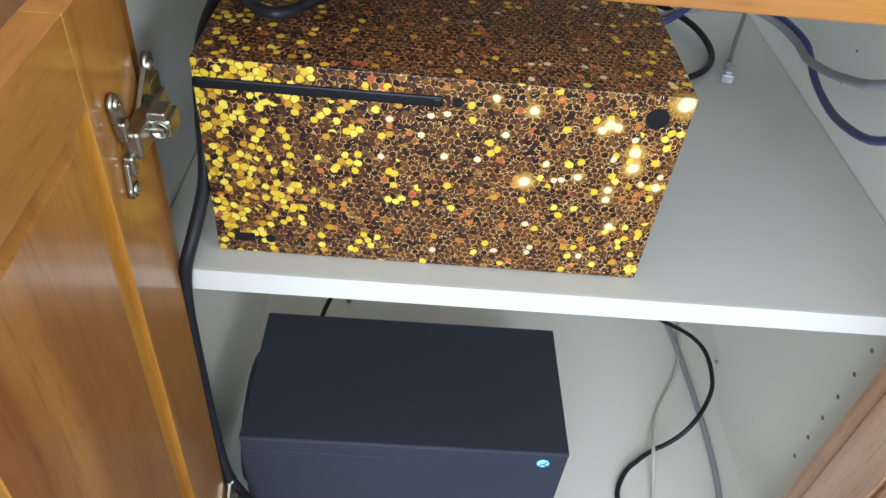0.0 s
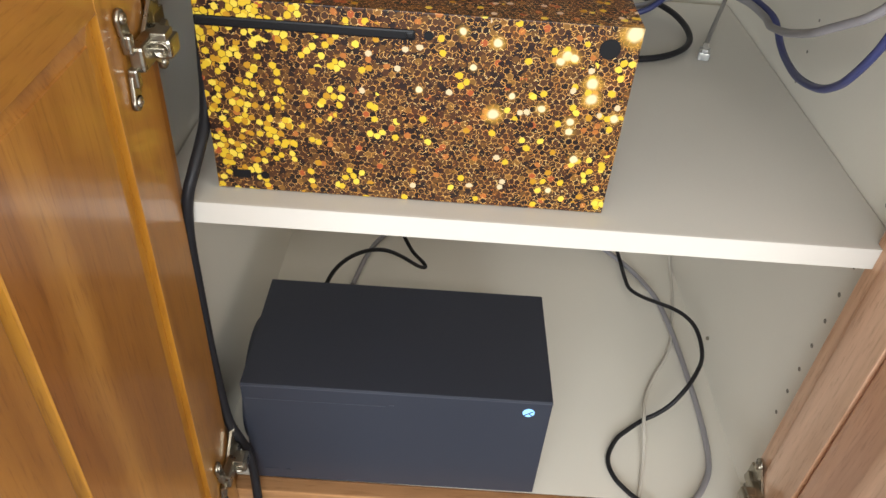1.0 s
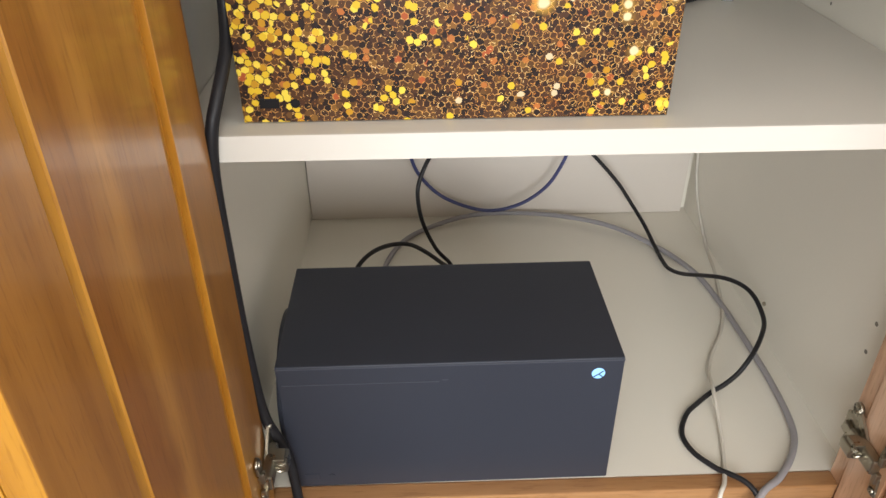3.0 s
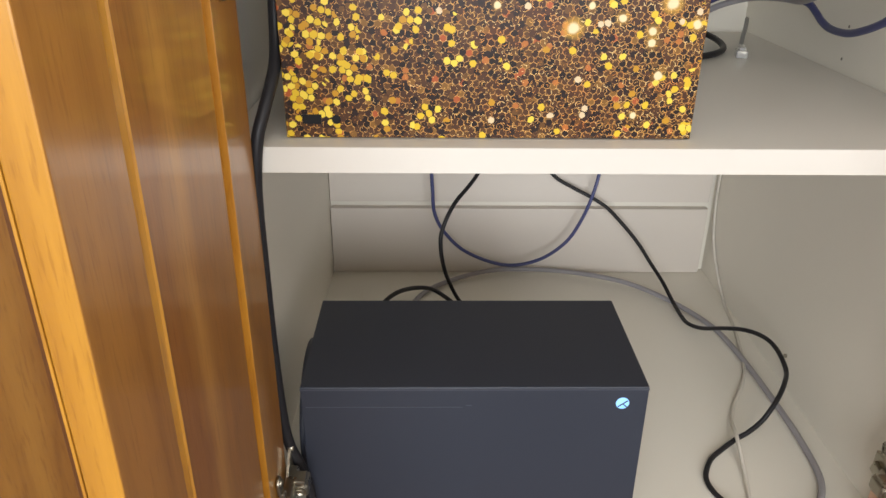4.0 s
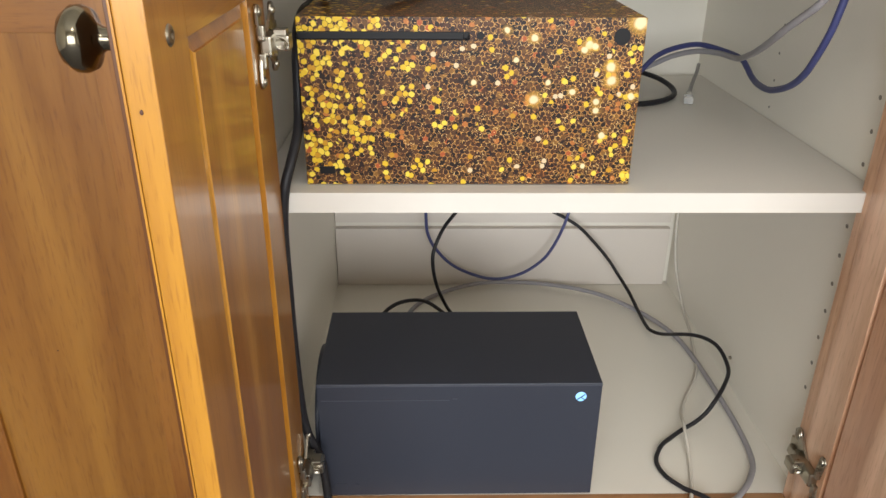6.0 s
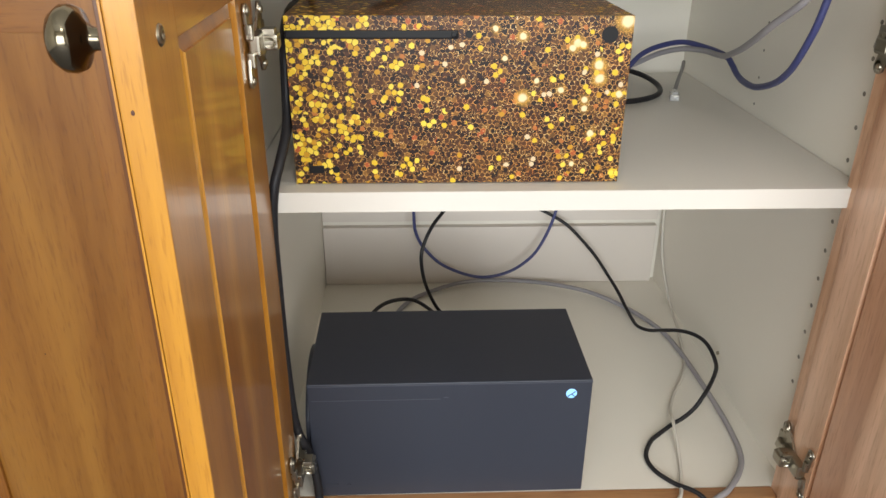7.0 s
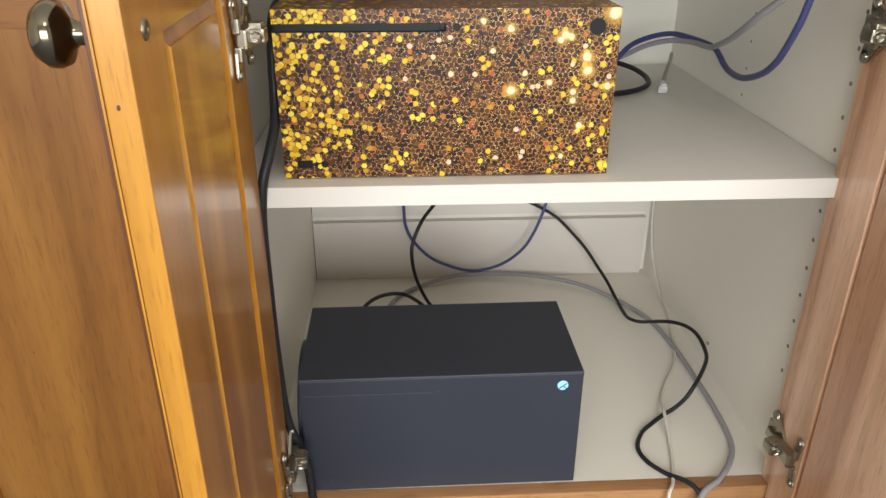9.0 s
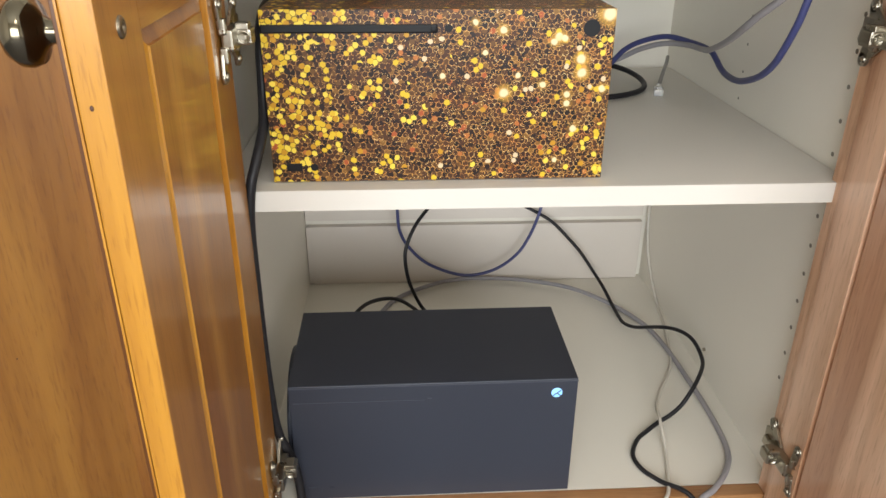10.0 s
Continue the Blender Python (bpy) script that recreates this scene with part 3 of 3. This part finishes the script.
def console(m, label, wrapped):
    c = thing("game_console", label, "game console", m)
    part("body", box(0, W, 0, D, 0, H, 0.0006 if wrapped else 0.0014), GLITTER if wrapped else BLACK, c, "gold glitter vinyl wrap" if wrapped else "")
    front = -0.0006
    part("disc_slot", box(0.0, 0.149, front - 0.0008, 0.002, 0.1315, 0.1388, 0.0014) if wrapped else box(0.004, 0.140, front, 0.001, 0.1300, 0.1306), GLOSS_BLACK if wrapped else SEAM, c, "glossy black disc slot" if wrapped else "thin disc slot")
    if wrapped:
        part("slot_cap", box(0.1425, 0.1480, front - 0.0014, 0.001, 0.1328, 0.1376, 0.0012), GLOSS_BLACK, c)
    part("eject_button", lathe([(0.0, 0.0006), (0.0034, 0.0006), (0.0034, -0.001)], pose(0.158, 0, 0.1355, 90, 0, 0), 18) if wrapped else box(0.143, 0.148, front, 0.001, 0.1318, 0.1326), GLOSS_BLACK if wrapped else SEAM, c)
    part("usb_port", box(0.0125, 0.0265, front, 0.001, 0.0103, 0.0175, 0.0004), GLOSS_BLACK if wrapped else BLACK, c)
    part("pair_button", lathe([(0.0, 0.0006), (0.0034, 0.0006), (0.0034, -0.001)], pose(0.0375, 0, 0.0138, 90, 0, 0), 18), GLOSS_BLACK if wrapped else BLACK, c)
    if wrapped:
        part("power_button", lathe([(0.0, 0.0006), (0.0072, 0.0006), (0.0072, -0.001)], pose(0.2805, 0, 0.1352, 90, 0, 0), 32), GLOSS_BLACK, c)
    else:
        b = part("power_button", lathe([(0.0, 0.0010), (0.0050, 0.0008), (0.0058, 0.0004), (0.0058, -0.001)], pose(0.2790, 0, 0.1340, 90, 0, 0), 32), LIT, c, "lit pale blue power button")
        bar = box(-0.0005, 0.0005, -0.0013, -0.0009, -0.0052, 0.0052)
        bar.transform(pose(0.2790, 0, 0.1340) @ pose(0, 0, 0, 0, 52, 0))
        box_b = box(-0.0005, 0.0005, -0.0013, -0.0009, -0.0052, -0.0004)
        box_b.transform(pose(0.2790, 0, 0.1340) @ pose(0, 0, 0, 0, -48, 0))
        part("emblem", joined(bar, box_b), BLACK, b)
        part("front_seam", box(0.0, W, -0.0004, 0.0008, H - 0.0032, H - 0.0022), SEAM, c)
    part("foot", lathe([(0.0, 0.0), (0.062, 0.0), (0.064, -0.001), (0.066, -0.0012 if wrapped else -0.006), (0.0, -0.0012 if wrapped else -0.006)], pose(-0.0, D / 2, H / 2, 0, 90, 0), 40), BLACK, c, "round black stand foot")
    part("vent_grille", box(W - 0.0004, W + 0.0006, 0.006, D - 0.006, 0.006, H - 0.006), DARK, c)
    for sx in (0.02, W - 0.02):
        for sy in (0.02, D - 0.02):
            part("rubber_pad", box(sx - 0.006, sx + 0.006, sy - 0.006, sy + 0.006, -0.0008, 0.0004), DARK, c)
    return c


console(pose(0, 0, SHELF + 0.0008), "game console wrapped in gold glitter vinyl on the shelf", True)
console(pose(-0.005, -0.0140, FLOOR + 0.0008, 0, 0, 0.3), "matt black game console on the cabinet floor", False)


# ---- cables ----
def cable(name, label, points, radius, material, flat=1.0):
    return thing(name, label, "cable", None, tube(points, radius, flat=flat), material, group="cables in the cabinet")


z = FLOOR
cable("power_cable", "black power cable hanging over the shelf edge", [(0.05, 0.160, 0.60), (0.012, 0.164, 0.614), (-0.0068, 0.14, 0.613), (-0.0064, 0.08, 0.613), (-0.0062, 0.050, 0.606), (-0.0060, 0.032, 0.590), (-0.0060, 0.024, 0.562), (-0.0060, 0.019, 0.540), (-0.0056, 0.008, 0.523), (-0.0070, -0.006, 0.510), (-0.0108, -0.019, 0.494), (-0.0162, -0.0262, 0.473), (-0.0202, -0.0270, 0.435), (-0.0210, -0.0265, 0.37), (-0.0210, -0.026, 0.30), (-0.0190, -0.026, 0.235), (-0.0155, -0.026, 0.202), (-0.0085, -0.026, 0.180), (-0.0030, -0.0255, 0.160), (0.0010, -0.030, 0.130), (0.004, -0.039, 0.09), (0.008, -0.050, 0.05), (0.015, -0.07, 0.012), (0.03, -0.11, 0.0048), (0.06, -0.2, 0.0048)], 0.0047, CABLE_BLACK)
cable("console_cable", "black cable arching over the cabinet floor", [(0.252, 0.4905, 0.445), (0.252, 0.4905, 0.35), (0.262, 0.4895, 0.295), (0.284, 0.486, 0.263), (0.311, 0.481, 0.247), (0.335, 0.475, 0.236), (0.361, 0.468, 0.221), (0.385, 0.462, 0.198), (0.410, 0.455, 0.170), (0.431, 0.446, 0.140), (0.441, 0.414, 0.127), (0.450, 0.386, 0.1105), (0.4525, 0.350, 0.107), (0.4555, 0.328, 0.108), (0.466, 0.307, 0.114), (0.477, 0.271, 0.136), (0.488, 0.248, 0.149), (0.499, 0.230, 0.155), (0.507, 0.212, 0.157), (0.511, 0.195, 0.155), (0.512, 0.176, 0.150), (0.508, 0.157, 0.148), (0.498, 0.138, 0.147), (0.486, 0.121, 0.143), (0.475, 0.110, 0.135), (0.464, 0.104, 0.122), (0.449, 0.098, 0.112), (0.434, 0.093, z + 0.006), (0.415, 0.080, z + 0.003), (0.398, 0.064, z + 0.003), (0.385, 0.038, z + 0.003), (0.388, 0.014, z + 0.003), (0.403, -0.007, z + 0.003), (0.432, -0.036, z + 0.002), (0.45, -0.07, 0.05), (0.47, -0.10, 0.003), (0.5, -0.2, 0.003)], 0.0027, CABLE_BLACK)
cable("grey_cable", "thick grey cable curving over the cabinet floor", [(0.06, 0.30, z + 0.0036), (0.075, 0.375, z + 0.0036), (0.098, 0.425, z + 0.0036), (0.135, 0.455, z + 0.006), (0.19, 0.478, z + 0.010), (0.25, 0.4835, z + 0.011), (0.325, 0.474, z + 0.010), (0.398, 0.445, z + 0.008), (0.453, 0.393, z + 0.0045), (0.488, 0.329, z + 0.0036), (0.500, 0.263, z + 0.0036), (0.505, 0.176, z + 0.0036), (0.506, 0.101, z + 0.0036), (0.501, 0.041, z + 0.0036), (0.487, 0.008, z + 0.0036), (0.462, -0.022, z + 0.0036), (0.43, -0.048, z - 0.004), (0.40, -0.11, 0.035), (0.38, -0.13, 0.0042), (0.36, -0.22, 0.0042)], 0.0035, CABLE_GREY)
cable("white_cable", "thin white cable running down the corner and across the floor", [(0.529, 0.490, 0.45), (0.529, 0.489, 0.30), (0.5293, 0.489, 0.222), (0.5293, 0.472, 0.165), (0.5293, 0.438, 0.128), (0.528, 0.392, z + 0.0024), (0.519, 0.33, z + 0.0024), (0.507, 0.273, z + 0.0024), (0.498, 0.236, z + 0.0024), (0.483, 0.201, z + 0.0024), (0.459, 0.162, z + 0.0024), (0.443, 0.128, z + 0.004), (0.433, 0.090, z + 0.0138), (0.425, 0.037, z + 0.0030), (0.409, -0.020, z + 0.0024), (0.398, -0.040, z - 0.001), (0.394, -0.06, 0.05), (0.39, -0.09, 0.0024), (0.39, -0.2, 0.0024)], 0.0022, CABLE_WHITE)
cable("network_cable", "blue network cable hanging in a loop at the back", [(0.095, 0.4945, 0.47), (0.098, 0.49, 0.38), (0.104, 0.468, 0.30), (0.107, 0.46, 0.250), (0.110, 0.458, 0.215), (0.125, 0.458, 0.184), (0.158, 0.458, 0.152), (0.214, 0.458, 0.131), (0.263, 0.459, 0.138), (0.301, 0.460, 0.164), (0.323, 0.462, 0.198), (0.340, 0.466, 0.245), (0.352, 0.478, 0.30), (0.362, 0.492, 0.38), (0.37, 0.4945, 0.47)], 0.0026, CABLE_BLUE)
cable("console_cable", "black cable curling down behind the black console", [(0.215, 0.4905, 0.445), (0.205, 0.465, 0.345), (0.168, 0.405, 0.295), (0.136, 0.355, 0.272), (0.121, 0.338, 0.245), (0.118, 0.332, 0.222), (0.124, 0.332, 0.185), (0.140, 0.335, 0.145), (0.157, 0.337, 0.122), (0.160, 0.333, 0.117), (0.150, 0.322, 0.128), (0.127, 0.300, 0.162), (0.106, 0.280, 0.187), (0.084, 0.262, 0.198), (0.064, 0.236, 0.205), (0.049, 0.208, 0.204), (0.040, 0.178, 0.193), (0.036, 0.155, 0.178), (0.035, 0.141, 0.165)], 0.0027, CABLE_BLACK)
cable("network_cable", "blue network cable rising along the cabinet side", [(0.30, 0.40, SHELF + 0.0037), (0.36, 0.41, SHELF + 0.005), (0.405, 0.41, SHELF + 0.014), (0.430, 0.400, 0.511), (0.450, 0.385, 0.526), (0.474, 0.360, 0.536), (0.493, 0.325, 0.535), (0.504, 0.285, 0.532), (0.505, 0.262, 0.525), (0.504, 0.245, 0.519), (0.502, 0.219, 0.515), (0.496, 0.175, 0.518), (0.490, 0.134, 0.528), (0.486, 0.101, 0.540), (0.484, 0.078, 0.554), (0.482, 0.062, 0.568), (0.482, 0.047, 0.590), (0.484, 0.040, 0.610), (0.487, 0.035, 0.645), (0.49, 0.032, 0.7085)], 0.0036, CABLE_BLUE)
cable("grey_cable", "pale grey cable rising along the cabinet side", [(0.32, 0.45, SHELF + 0.0037), (0.39, 0.435, SHELF + 0.008), (0.428, 0.415, 0.496), (0.452, 0.39, 0.515), (0.474, 0.36, 0.527), (0.488, 0.32, 0.532), (0.492, 0.280, 0.534), (0.487, 0.252, 0.538), (0.479, 0.222, 0.544), (0.470, 0.168, 0.560), (0.463, 0.124, 0.577), (0.458, 0.092, 0.591), (0.458, 0.073, 0.602), (0.460, 0.055, 0.613), (0.463, 0.036, 0.626), (0.468, 0.022, 0.644), (0.473, 0.014, 0.672), (0.475, 0.012, 0.7085)], 0.0036, CABLE_GREY)
cable("console_cable", "black cable loop lying on the shelf", [(0.24, 0.30, SHELF + 0.0036), (0.31, 0.285, SHELF + 0.0036), (0.36, 0.288, SHELF + 0.0036), (0.400, 0.298, SHELF + 0.0036), (0.432, 0.322, SHELF + 0.0036), (0.449, 0.352, SHELF + 0.005), (0.449, 0.388, SHELF + 0.009), (0.434, 0.425, SHELF + 0.013), (0.40, 0.46, SHELF + 0.015), (0.35, 0.475, SHELF + 0.010), (0.28, 0.478, SHELF + 0.0036)], 0.0036, CABLE_BLACK)
cable("console_cable", "dark cable in a loose bend on the wrapped console", [(0.004, 0.162, 0.63), (0.006, 0.14, 0.6245), (0.012, 0.10, 0.6245), (0.021, 0.064, 0.630), (0.031, 0.040, 0.6355), (0.045, 0.029, 0.637), (0.056, 0.040, 0.636), (0.066, 0.070, 0.630), (0.085, 0.11, 0.6245), (0.10, 0.14, 0.6245), (0.12, 0.17, 0.61), (0.13, 0.18, 0.55), (0.135, 0.19, 0.472)], 0.0038, CABLE_BLACK)

plug = thing("cable_plug", "clear plastic plug on a thin cable on the shelf", "cable plug", pose(0.457, 0.316, SHELF + 0.0002, 0, 0, -16))
part("housing", box(-0.0062, 0.0062, -0.010, 0.011, 0.0, 0.0088, 0.0014), CLEAR, plug)
part("latch", box(-0.0032, 0.0032, -0.008, 0.013, 0.0108, 0.0120, 0.0004), CLEAR, plug)
part("latch_root", box(-0.0032, 0.0032, -0.0085, -0.0065, 0.0086, 0.0112, 0.0004), CLEAR, plug)
part("contacts", box(-0.0045, 0.0045, -0.0088, -0.0050, 0.005, 0.0080, 0.0004), NICKEL, plug)
lead = tube([(0.0, 0.009, 0.0045), (0.003, 0.045, 0.006), (0.008, 0.09, 0.009), (0.014, 0.135, 0.014), (0.017, 0.163, 0.020)], 0.0026)
part("lead", lead, LEAD, plug)
